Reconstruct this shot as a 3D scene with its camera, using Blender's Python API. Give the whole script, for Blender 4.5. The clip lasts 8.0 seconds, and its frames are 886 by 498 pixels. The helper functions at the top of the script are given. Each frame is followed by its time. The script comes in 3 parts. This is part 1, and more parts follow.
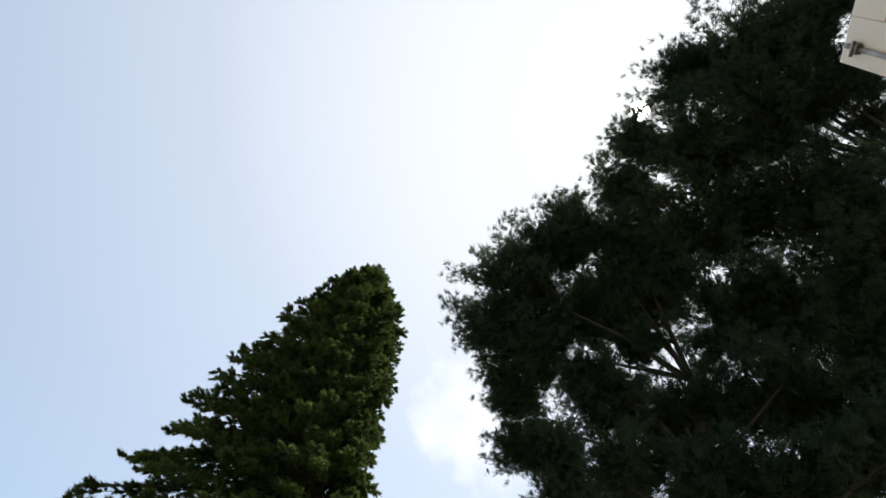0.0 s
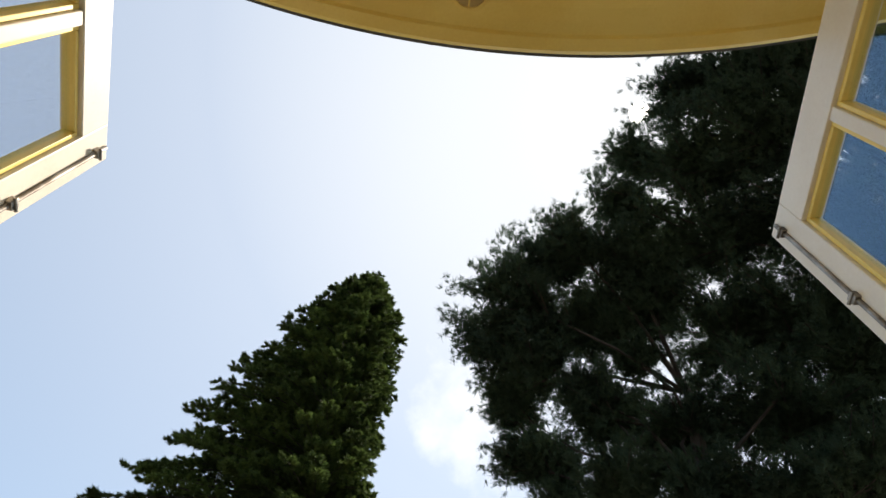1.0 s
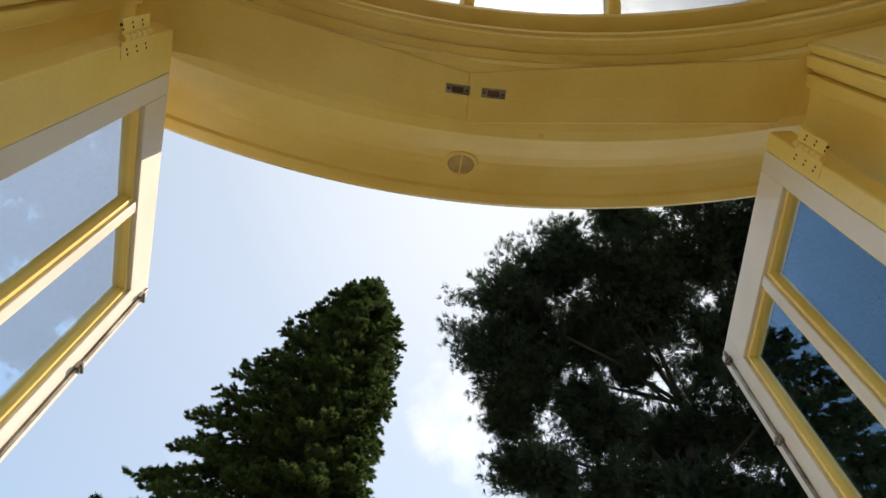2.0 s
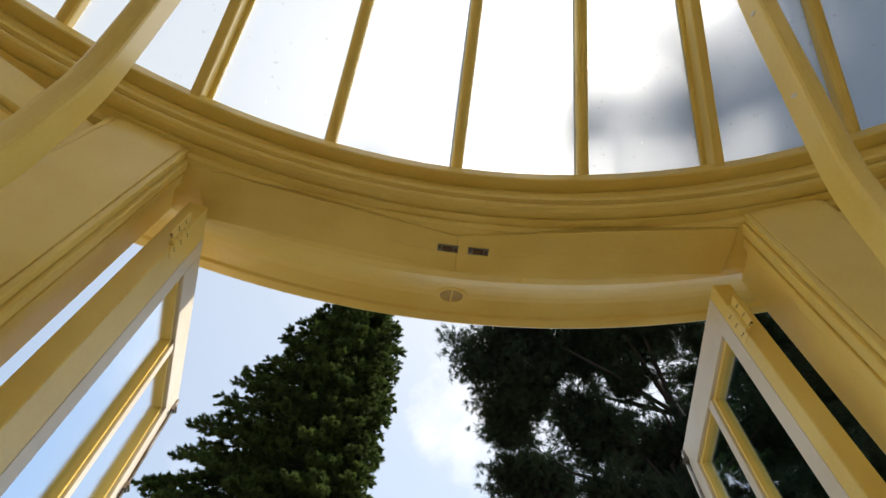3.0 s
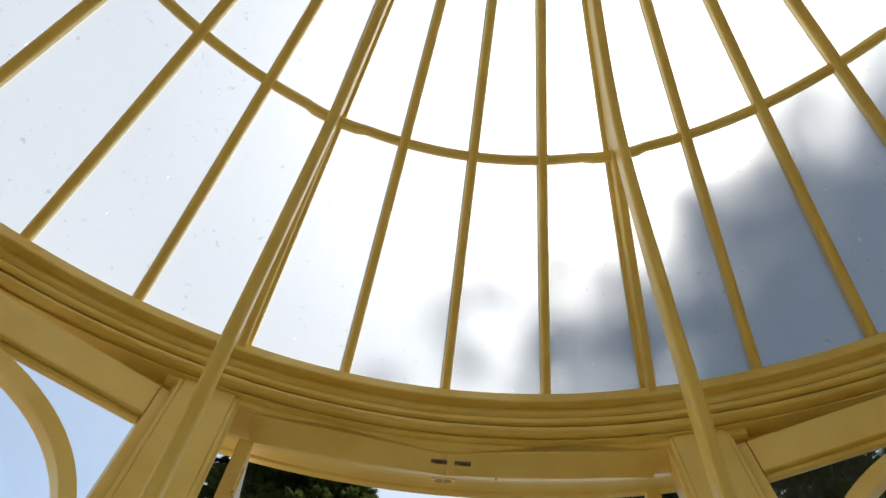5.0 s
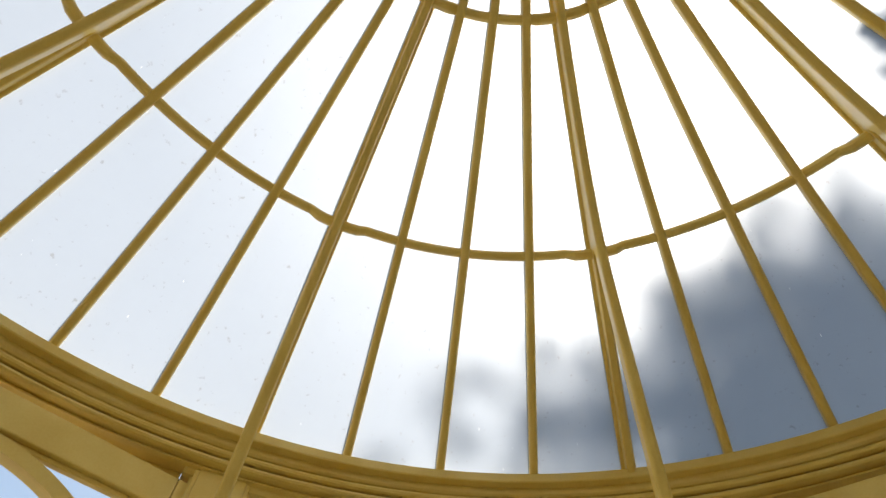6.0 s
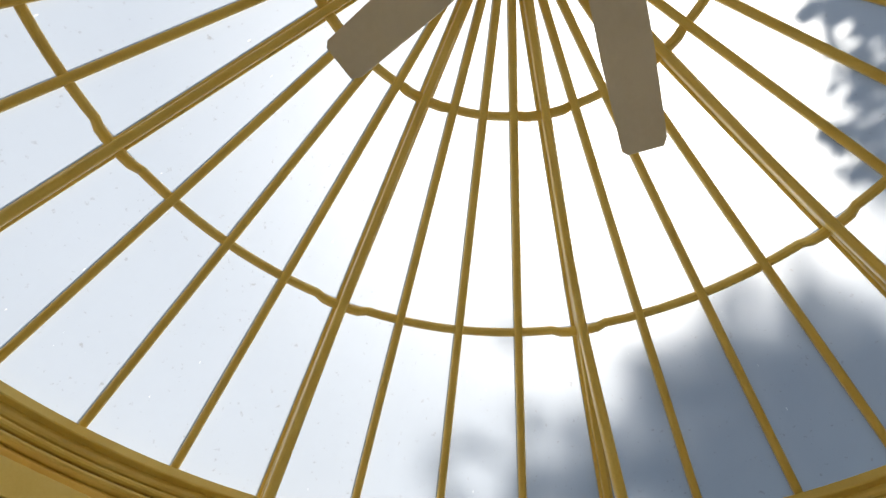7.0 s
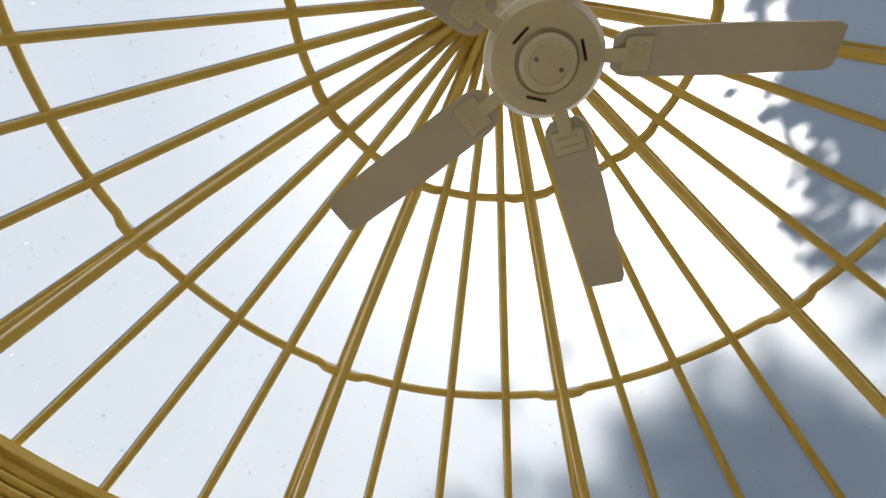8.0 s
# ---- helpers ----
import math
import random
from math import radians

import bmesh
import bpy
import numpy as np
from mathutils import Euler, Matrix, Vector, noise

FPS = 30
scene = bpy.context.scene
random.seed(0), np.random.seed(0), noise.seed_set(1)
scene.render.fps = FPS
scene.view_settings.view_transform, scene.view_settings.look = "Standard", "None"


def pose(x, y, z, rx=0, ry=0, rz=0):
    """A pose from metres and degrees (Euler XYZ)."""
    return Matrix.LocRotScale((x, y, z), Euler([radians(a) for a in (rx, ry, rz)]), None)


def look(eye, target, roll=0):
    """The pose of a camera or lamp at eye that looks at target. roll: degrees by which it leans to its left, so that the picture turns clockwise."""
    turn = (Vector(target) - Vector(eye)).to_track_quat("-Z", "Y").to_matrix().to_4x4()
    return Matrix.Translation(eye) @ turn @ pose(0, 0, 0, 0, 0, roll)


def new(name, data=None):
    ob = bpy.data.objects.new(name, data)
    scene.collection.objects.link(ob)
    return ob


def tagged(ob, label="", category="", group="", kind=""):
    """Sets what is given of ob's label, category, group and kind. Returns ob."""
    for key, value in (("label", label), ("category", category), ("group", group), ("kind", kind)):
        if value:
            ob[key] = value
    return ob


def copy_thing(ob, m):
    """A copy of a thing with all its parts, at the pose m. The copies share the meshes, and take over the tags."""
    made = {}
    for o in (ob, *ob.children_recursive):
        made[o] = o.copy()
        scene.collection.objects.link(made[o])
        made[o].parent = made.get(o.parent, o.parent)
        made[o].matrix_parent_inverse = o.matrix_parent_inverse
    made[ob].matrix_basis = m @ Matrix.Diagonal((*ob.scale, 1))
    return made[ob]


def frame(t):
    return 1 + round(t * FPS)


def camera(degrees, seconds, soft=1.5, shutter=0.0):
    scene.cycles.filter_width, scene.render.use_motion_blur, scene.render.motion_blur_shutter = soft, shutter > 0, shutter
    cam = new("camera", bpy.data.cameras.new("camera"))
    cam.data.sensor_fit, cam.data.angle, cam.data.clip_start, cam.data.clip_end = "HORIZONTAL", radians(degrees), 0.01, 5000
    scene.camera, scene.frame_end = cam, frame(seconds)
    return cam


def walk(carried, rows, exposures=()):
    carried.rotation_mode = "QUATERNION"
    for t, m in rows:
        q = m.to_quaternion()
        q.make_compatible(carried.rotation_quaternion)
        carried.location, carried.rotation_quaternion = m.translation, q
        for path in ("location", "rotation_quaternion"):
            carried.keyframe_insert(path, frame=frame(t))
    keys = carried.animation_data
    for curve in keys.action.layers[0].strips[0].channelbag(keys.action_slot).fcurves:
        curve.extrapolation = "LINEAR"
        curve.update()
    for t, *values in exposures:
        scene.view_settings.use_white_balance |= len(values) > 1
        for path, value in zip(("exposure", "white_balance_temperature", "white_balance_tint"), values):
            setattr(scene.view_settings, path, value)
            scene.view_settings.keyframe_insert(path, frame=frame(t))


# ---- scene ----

# ---- camera: glides backwards through the open door, looking up ----
cam = camera(79.05, 8.0)
PATH = [
    # seconds, eye, (pitch, roll, yaw)
    (0, (-0.190, 2.804, 0.985), (59.88, 3.16, 0.05)),
    (0.5, (-0.192, 2.610, 0.984), (59.96, 3.15, 0.02)),
    (1, (-0.195, 2.416, 0.983), (60.03, 3.14, -0.01)),
    (2.3, (-0.200, 1.918, 0.979), (59.98, 3.11, -0.14)),
    (3, (-0.200, 1.639, 0.976), (59.97, 3.01, -0.19)),
    (3.5, (-0.204, 1.438, 0.968), (59.93, 2.88, -0.20)),
    (4, (-0.209, 1.236, 0.964), (59.92, 2.77, -0.25)),
    (4.5, (-0.211, 1.042, 0.974), (59.91, 2.69, -0.25)),
    (6, (-0.202, 0.500, 1.032), (60.02, 2.48, -0.09)),
    (6.5, (-0.198, 0.327, 1.041), (60.04, 2.46, 0.03)),
    (7, (-0.190, 0.158, 1.045), (60.07, 2.42, 0.24)),
    (7.5, (-0.178, -0.010, 1.047), (60.14, 2.46, 0.44)),
    (8, (-0.165, -0.179, 1.046), (60.19, 2.62, 0.55)),
]
walk(cam, [(t, pose(*eye, 90 + p, 0, yaw) @ pose(0, 0, 0, 0, 0, roll)) for t, eye, (p, roll, yaw) in PATH],
     exposures=[(0, 1.09), (8, 1.09)])

# ---- light: high sun over the pines, hazy bright sky ----
SUN_EL, SUN_AZ = 66.4, 53.2          # degrees; azimuth from +y towards +x
sun_dir = Vector((math.sin(radians(SUN_AZ)) * math.cos(radians(SUN_EL)),
                  math.cos(radians(SUN_AZ)) * math.cos(radians(SUN_EL)), math.sin(radians(SUN_EL))))
sun = new("sun", bpy.data.lights.new("sun", "SUN"))
sun.data.energy, sun.data.angle, sun.data.color = 5.0, radians(0.53), (1.0, 0.90, 0.78)
sun.matrix_world = look(sun_dir * 50, (0, 0, 0))
world = bpy.data.worlds.new("sky")
scene.world = world
world.use_nodes = True
wn, wl = world.node_tree.nodes, world.node_tree.links
wn.clear()
sky = wn.new("ShaderNodeTexSky")
sky.sky_type, sky.sun_disc = "NISHITA", False
sky.sun_elevation, sky.sun_rotation = radians(SUN_EL), radians(SUN_AZ)
sky.air_density, sky.dust_density, sky.ozone_density = 1.0, 1.0, 1.0
co = wn.new("ShaderNodeTexCoord")


def ranged(value, lo, hi, to_lo, to_hi):
    r = wn.new("ShaderNodeMapRange")
    for key, v in (("From Min", lo), ("From Max", hi), ("To Min", to_lo), ("To Max", to_hi)):
        r.inputs[key].default_value = v
    wl.new(value, r.inputs["Value"])
    return r.outputs["Result"]


def blended(fac, a, colour):
    m = wn.new("ShaderNodeMix")
    m.data_type = "RGBA"
    m.inputs["B"].default_value = (*colour, 1)
    wl.new(fac, m.inputs["Factor"])
    wl.new(a, m.inputs["A"])
    return m.outputs["Result"]


# thin haze, thicker on the sun's side
toward = wn.new("ShaderNodeVectorMath")
toward.operation = "DOT_PRODUCT"
toward.inputs[1].default_value = sun_dir
wl.new(co.outputs["Generated"], toward.inputs[0])
tone = wn.new("ShaderNodeVectorMath")
tone.operation = "MULTIPLY"
tone.inputs[1].default_value = (1.0, 1.035, 0.95)
wl.new(sky.outputs["Color"], tone.inputs[0])
hazy = blended(ranged(toward.outputs["Value"], 0.22, 0.72, 0.16, 0.47), tone.outputs["Vector"], (4.7, 4.85, 5.05))
# a pale aureole, and the sun's own disc
bright = blended(ranged(toward.outputs["Value"], 0.74, 0.97, 0.0, 0.88), hazy, (4.35, 4.5, 4.7))
hazy = blended(ranged(toward.outputs["Value"], 0.99984, 0.99993, 0.0, 1.0), bright, (60.0, 57.0, 52.0))
# fair-weather clouds low in the sky
turn = wn.new("ShaderNodeMapping")
turn.inputs["Rotation"].default_value = (0, 0, radians(43))
cloud = wn.new("ShaderNodeTexNoise")
cloud.inputs["Scale"].default_value, cloud.inputs["Detail"].default_value, cloud.inputs["Roughness"].default_value = 3.2, 7.0, 0.58
wl.new(co.outputs["Generated"], turn.inputs["Vector"])
wl.new(turn.outputs["Vector"], cloud.inputs["Vector"])
split = wn.new("ShaderNodeSeparateXYZ")
wl.new(co.outputs["Generated"], split.inputs[0])
ahead = wn.new("ShaderNodeVectorMath")
ahead.operation = "DOT_PRODUCT"
ahead.inputs[1].default_value = (0.03, 0.70, 0.71)
wl.new(co.outputs["Generated"], ahead.inputs[0])
bank = wn.new("ShaderNodeMath")
bank.operation = "MAXIMUM"
wl.new(ranged(split.outputs["Z"], 0.48, 0.58, 1.0, 0.0), bank.inputs[0])
wl.new(ranged(ahead.outputs["Value"], 0.955, 0.985, 0.0, 1.0), bank.inputs[1])
low = wn.new("ShaderNodeMath")
low.operation = "MULTIPLY"
wl.new(ranged(cloud.outputs["Fac"], 0.54, 0.68, 0.0, 0.62), low.inputs[0])
wl.new(bank.outputs[0], low.inputs[1])
cloudy = blended(low.outputs[0], hazy, (6.0, 6.0, 6.05))
bg = wn.new("ShaderNodeBackground")
bg.inputs["Strength"].default_value = 0.103
wo = wn.new("ShaderNodeOutputWorld")
wl.new(cloudy, bg.inputs["Color"])
wl.new(bg.outputs["Background"], wo.inputs["Surface"])


# ---- materials ----
def material(name):
    m = bpy.data.materials.new(name)
    m.use_nodes = True
    return m, m.node_tree.nodes, m.node_tree.links, m.node_tree.nodes["Principled BSDF"]


def noisy(name, low, high, rough=0.5, metal=0.0, scale=6.0, grain=90.0, bump=0.1, spread=(0.35, 0.65), island=0.0, chips=0.0, through_light=0.0, coat=0.0):
    """A surface whose colour wanders between low and high at two scales, with fine relief."""
    m, n, l, b = material(name)
    c = n.new("ShaderNodeTexCoord")
    big, fine = n.new("ShaderNodeTexNoise"), n.new("ShaderNodeTexNoise")
    big.inputs["Scale"].default_value, big.inputs["Detail"].default_value = scale, 5
    fine.inputs["Scale"].default_value, fine.inputs["Detail"].default_value = grain, 3
    for tex in (big, fine):
        l.new(c.outputs["Object"], tex.inputs["Vector"])
    add = n.new("ShaderNodeMath")
    add.operation = "MULTIPLY_ADD"
    add.inputs[1].default_value = 0.3
    l.new(fine.outputs["Fac"], add.inputs[0])
    l.new(big.outputs["Fac"], add.inputs[2])
    r = n.new("ShaderNodeMapRange")
    r.inputs["From Min"].default_value, r.inputs["From Max"].default_value = spread[0] + 0.15, spread[1] + 0.15
    l.new(add.outputs[0], r.inputs["Value"])
    fac = r.outputs["Result"]
    if island:
        geo = n.new("ShaderNodeNewGeometry")
        mx = n.new("ShaderNodeMix")
        mx.inputs["Factor"].default_value = island
        l.new(fac, mx.inputs["A"])
        l.new(geo.outputs["Random Per Island"], mx.inputs["B"])
        fac = mx.outputs["Result"]
    col = n.new("ShaderNodeMix")
    col.data_type = "RGBA"
    col.inputs["A"].default_value, col.inputs["B"].default_value = (*low, 1), (*high, 1)
    l.new(fac, col.inputs["Factor"])
    l.new(col.outputs["Result"], b.inputs["Base Color"])
    b.inputs["Roughness"].default_value, b.inputs["Metallic"].default_value = rough, metal
    if chips:
        # sparse chips that bare the brown wood
        cell, cut, bare = n.new("ShaderNodeTexVoronoi"), n.new("ShaderNodeMapRange"), n.new("ShaderNodeMix")
        cell.inputs["Scale"].default_value = 4.3
        warp = n.new("ShaderNodeMix")
        warp.data_type = "RGBA"
        warp.inputs["Factor"].default_value = 0.025
        l.new(c.outputs["Object"], warp.inputs["A"])
        l.new(fine.outputs["Color"], warp.inputs["B"])
        l.new(warp.outputs["Result"], cell.inputs["Vector"])
        cut.inputs["From Min"].default_value, cut.inputs["From Max"].default_value = 0.022, 0.030
        cut.inputs["To Min"].default_value, cut.inputs["To Max"].default_value = chips, 0.0
        l.new(cell.outputs["Distance"], cut.inputs["Value"])
        bare.data_type = "RGBA"
        bare.inputs["B"].default_value = (0.13, 0.075, 0.035, 1)
        l.new(cut.outputs["Result"], bare.inputs["Factor"])
        l.new(col.outputs["Result"], bare.inputs["A"])
        l.new(bare.outputs["Result"], b.inputs["Base Color"])
    if coat:
        b.inputs["Coat Weight"].default_value, b.inputs["Coat Roughness"].default_value = coat, 0.16
    if through_light:
        b.inputs["Specular IOR Level"].default_value = 0.2
        thin, mixed = n.new("ShaderNodeBsdfTranslucent"), n.new("ShaderNodeMixShader")
        l.new(col.outputs["Result"], thin.inputs["Color"])
        mixed.inputs["Fac"].default_value = through_light
        l.new(b.outputs[0], mixed.inputs[1])
        l.new(thin.outputs[0], mixed.inputs[2])
        l.new(mixed.outputs[0], n["Material Output"].inputs["Surface"])
    if bump:
        bp = n.new("ShaderNodeBump")
        bp.inputs["Strength"].default_value, bp.inputs["Distance"].default_value = bump, 0.002
        l.new(add.outputs[0], bp.inputs["Height"])
        l.new(bp.outputs["Normal"], b.inputs["Normal"])
    return m


PAINT = noisy("cream_paint", (0.785, 0.565, 0.135), (0.845, 0.645, 0.185), 0.36, scale=5, grain=160, bump=0.12, chips=0.7, coat=0.05)
PAINT_OUT = noisy("white_paint", (0.70, 0.62, 0.50), (0.76, 0.69, 0.58), 0.35, scale=5, grain=160, bump=0.1, chips=0.6, coat=0.12)
FLASHING = noisy("lead_flashing", (0.05, 0.05, 0.055), (0.09, 0.09, 0.095), 0.6, scale=9, grain=60)
STEEL = noisy("worn_steel", (0.15, 0.12, 0.09), (0.40, 0.36, 0.31), 0.45, 1.0, scale=20, grain=200)
RUST = noisy("rusty_iron", (0.06, 0.035, 0.02), (0.16, 0.09, 0.05), 0.7, 0.5, scale=30, grain=200, bump=0.4)
BLADE = noisy("fan_blade", (0.68, 0.63, 0.56), (0.76, 0.71, 0.64), 0.5, scale=4, grain=70)
FAN_BODY = noisy("fan_enamel", (0.80, 0.73, 0.54), (0.85, 0.79, 0.62), 0.3, scale=6, grain=120, bump=0.05)
LEAF = noisy("broad_leaves", (0.03, 0.055, 0.012), (0.09, 0.13, 0.025), 0.5, scale=1.5, grain=12, bump=0, island=0.5, through_light=0.4)
BARK = noisy("bark", (0.010, 0.008, 0.007), (0.026, 0.021, 0.018), 0.9, scale=4, grain=30, bump=0.8)
SPRUCE = noisy("spruce_needles", (0.004, 0.011, 0.006), (0.10, 0.15, 0.035), 0.75, scale=0.9, grain=9, bump=0, island=0.5, through_light=0.4)
PINE = noisy("pine_needles", (0.012, 0.023, 0.018), (0.046, 0.076, 0.042), 0.85, scale=0.5, grain=9, bump=0, island=0.5, through_light=0.4)
# ground is never in view; its warm tone is set for light bounced upwards
GROUND_BOUNCE = noisy("ground_bounce", (0.12, 0.10, 0.072), (0.21, 0.175, 0.13), 0.9, scale=0.8, grain=60, bump=0.6)
# floor is out of view; kept pale to throw light up inside
FLOOR_BOUNCE = noisy("floor_bounce", (0.50, 0.45, 0.36), (0.62, 0.56, 0.46), 0.6, scale=1.5, grain=40, bump=0.3)
# brown that holds the shade of the vent's recess, darker than its paint
VENT_SHADE = noisy("shaded_vent", (0.42, 0.29, 0.10), (0.52, 0.37, 0.14), 0.6, scale=30, grain=300, bump=0.4)
PLASTER = noisy("painted_wall", (0.70, 0.58, 0.34), (0.76, 0.65, 0.4), 0.7, scale=2, grain=80, bump=0.2)


def roof_glass():
    """Old roof panes, whitened and weathered: they scatter the sun, take the trees' dappled shade, and show little of what is behind."""
    m, n, l, b = material("whitened_roof_glass")
    n.remove(b)
    out = n["Material Output"]
    refr, haze, gloss = n.new("ShaderNodeBsdfRefraction"), n.new("ShaderNodeBsdfTranslucent"), n.new("ShaderNodeBsdfGlossy")
    refr.inputs["IOR"].default_value, refr.inputs["Roughness"].default_value = 1.5, 0.92
    refr.inputs["Color"].default_value = (0.95, 0.98, 1, 1)
    gloss.inputs["Roughness"].default_value = 0.12
    c, t, f = n.new("ShaderNodeTexCoord"), n.new("ShaderNodeTexNoise"), n.new("ShaderNodeTexNoise")
    t.inputs["Scale"].default_value, t.inputs["Detail"].default_value = 2.6, 7
    f.inputs["Scale"].default_value, f.inputs["Detail"].default_value = 45, 4
    # no two panes alike
    own, shift = n.new("ShaderNodeObjectInfo"), n.new("ShaderNodeVectorMath")
    shift.operation = "MULTIPLY_ADD"
    shift.inputs[1].default_value = (31.0, 17.0, 23.0)
    l.new(own.outputs["Random"], shift.inputs[0])
    l.new(c.outputs["Object"], shift.inputs[2])
    for tex in (t, f):
        l.new(shift.outputs[0], tex.inputs["Vector"])
    # streaks and specks of dirt
    r, q = n.new("ShaderNodeMapRange"), n.new("ShaderNodeMapRange")
    r.inputs["From Min"].default_value, r.inputs["From Max"].default_value = 0.3, 0.7
    r.inputs["To Min"].default_value, r.inputs["To Max"].default_value = 0.84, 0.90
    l.new(t.outputs["Fac"], r.inputs["Value"])
    q.inputs["From Min"].default_value, q.inputs["From Max"].default_value = 0.66, 0.74
    l.new(f.outputs["Fac"], q.inputs["Value"])
    tint = n.new("ShaderNodeMix")
    tint.data_type = "RGBA"
    tint.inputs["A"].default_value, tint.inputs["B"].default_value = (0.258, 0.294, 0.346, 1), (0.185, 0.2, 0.21, 1)
    l.new(q.outputs["Result"], tint.inputs["Factor"])
    # droppings washed down the slope: sparse pale dashes along the pane
    cell, run, dash, pale = n.new("ShaderNodeTexVoronoi"), n.new("ShaderNodeMapping"), n.new("ShaderNodeMapRange"), n.new("ShaderNodeMix")
    run.inputs["Scale"].default_value = (2.2, 9.0, 2.2)
    cell.inputs["Scale"].default_value = 2.6
    dash.inputs["From Min"].default_value, dash.inputs["From Max"].default_value = 0.045, 0.030
    l.new(shift.outputs[0], run.inputs["Vector"])
    l.new(run.outputs["Vector"], cell.inputs["Vector"])
    l.new(cell.outputs["Distance"], dash.inputs["Value"])
    pale.data_type = "RGBA"
    pale.inputs["B"].default_value = (0.62, 0.63, 0.62, 1)
    l.new(dash.outputs["Result"], pale.inputs["Factor"])
    l.new(tint.outputs["Result"], pale.inputs["A"])
    l.new(pale.outputs["Result"], haze.inputs["Color"])
    a, d = n.new("ShaderNodeMixShader"), n.new("ShaderNodeMixShader")
    l.new(r.outputs["Result"], a.inputs["Fac"])
    l.new(refr.outputs[0], a.inputs[1])
    l.new(haze.outputs[0], a.inputs[2])
    d.inputs["Fac"].default_value = 0.03
    l.new(a.outputs[0], d.inputs[1])
    l.new(gloss.outputs[0], d.inputs[2])
    l.new(d.outputs[0], out.inputs["Surface"])
    return m


def clear_glass(name, film, edge, tint):
    """Thin clear pane; film: what it mirrors face on, edge: how much more at a slant."""
    m, n, l, b = material(name)
    n.remove(b)
    out = n["Material Output"]
    clear, gloss, face = n.new("ShaderNodeBsdfTransparent"), n.new("ShaderNodeBsdfGlossy"), n.new("ShaderNodeLayerWeight")
    clear.inputs["Color"].default_value = (0.97, 0.985, 1.0, 1)
    film_tint, slant = n.new("ShaderNodeMix"), n.new("ShaderNodeMapRange")
    film_tint.data_type = "RGBA"
    film_tint.inputs["A"].default_value, film_tint.inputs["B"].default_value = (*tint, 1), (0.95, 0.97, 1.0, 1)
    slant.inputs["From Min"].default_value, slant.inputs["From Max"].default_value = 0.62, 0.76
    l.new(face.outputs["Facing"], slant.inputs["Value"])
    l.new(slant.outputs["Result"], film_tint.inputs["Factor"])
    l.new(film_tint.outputs["Result"], gloss.inputs["Color"])
    gloss.inputs["Roughness"].default_value = 0.0
    face.inputs["Blend"].default_value = 0.5
    five, dbl = n.new("ShaderNodeMath"), n.new("ShaderNodeMath")
    five.operation, dbl.operation = "POWER", "MULTIPLY_ADD"
    five.inputs[1].default_value = 3.0
    dbl.inputs[1].default_value, dbl.inputs[2].default_value, dbl.use_clamp = edge, film, True
    l.new(face.outputs["Facing"], five.inputs[0])
    l.new(five.outputs[0], dbl.inputs[0])
    mx = n.new("ShaderNodeMixShader")
    l.new(dbl.outputs[0], mx.inputs["Fac"])
    l.new(clear.outputs[0], mx.inputs[1])
    l.new(gloss.outputs[0], mx.inputs[2])
    l.new(mx.outputs[0], out.inputs["Surface"])
    return m


ROOF_GLASS = roof_glass()
DOOR_GLASS = clear_glass("filmed_door_glass", 0.08, 0.55, (0.42, 0.70, 1.0))
GLASS = clear_glass("window_glass", 0.02, 0.5, (0.9, 0.95, 1.0))


# ---- helpers for meshes ----
def part(name, bm, mat, parent=None, label="", smooth=False):
    """Links a bmesh as one mesh object under a thing or a part."""
    me = bpy.data.meshes.new(name)
    bm.to_mesh(me)
    bm.free()
    me.materials.append(mat)
    if smooth:
        for p in me.polygons:
            p.use_smooth = True
    ob = new(name, me)
    ob.parent = parent
    if label:
        tagged(ob, label)
    return ob


def raw(name, verts, faces, mat, parent=None, label=""):
    me = bpy.data.meshes.new(name)
    me.from_pydata([tuple(v) for v in verts], [], [tuple(f) for f in faces])
    me.materials.append(mat)
    ob = new(name, me)
    ob.parent = parent
    if label:
        tagged(ob, label)
    return ob


def thing(name, label, category, group="", kind="", m=None):
    ob = new(name)
    ob.empty_display_size = 0.1
    if m is not None:
        ob.matrix_world = m
    return tagged(ob, label, category, group, kind)


def box(bm, lo, hi, bevel=0.0):
    """An axis-aligned block, with bevelled edges if asked."""
    size = [b - a for a, b in zip(lo, hi)]
    mid = [(a + b) / 2 for a, b in zip(lo, hi)]
    made = bmesh.ops.create_cube(bm, size=1, matrix=Matrix.Translation(mid) @ Matrix.Diagonal((*size, 1)))
    if bevel:
        edges = {e for v in made["verts"] for e in v.link_edges}
        bmesh.ops.bevel(bm, geom=list(edges), offset=bevel, segments=2, affect="EDGES", profile=0.5)
    return bm


def block(lo, hi, bevel=0.0):
    return box(bmesh.new(), lo, hi, bevel)


def cyl(bm, r1, r2, z0, z1, seg=24, m=Matrix()):
    bmesh.ops.create_cone(bm, cap_ends=True, segments=seg, radius1=r1, radius2=r2, depth=z1 - z0,
                          matrix=m @ Matrix.Translation((0, 0, (z0 + z1) / 2)))
    return bm


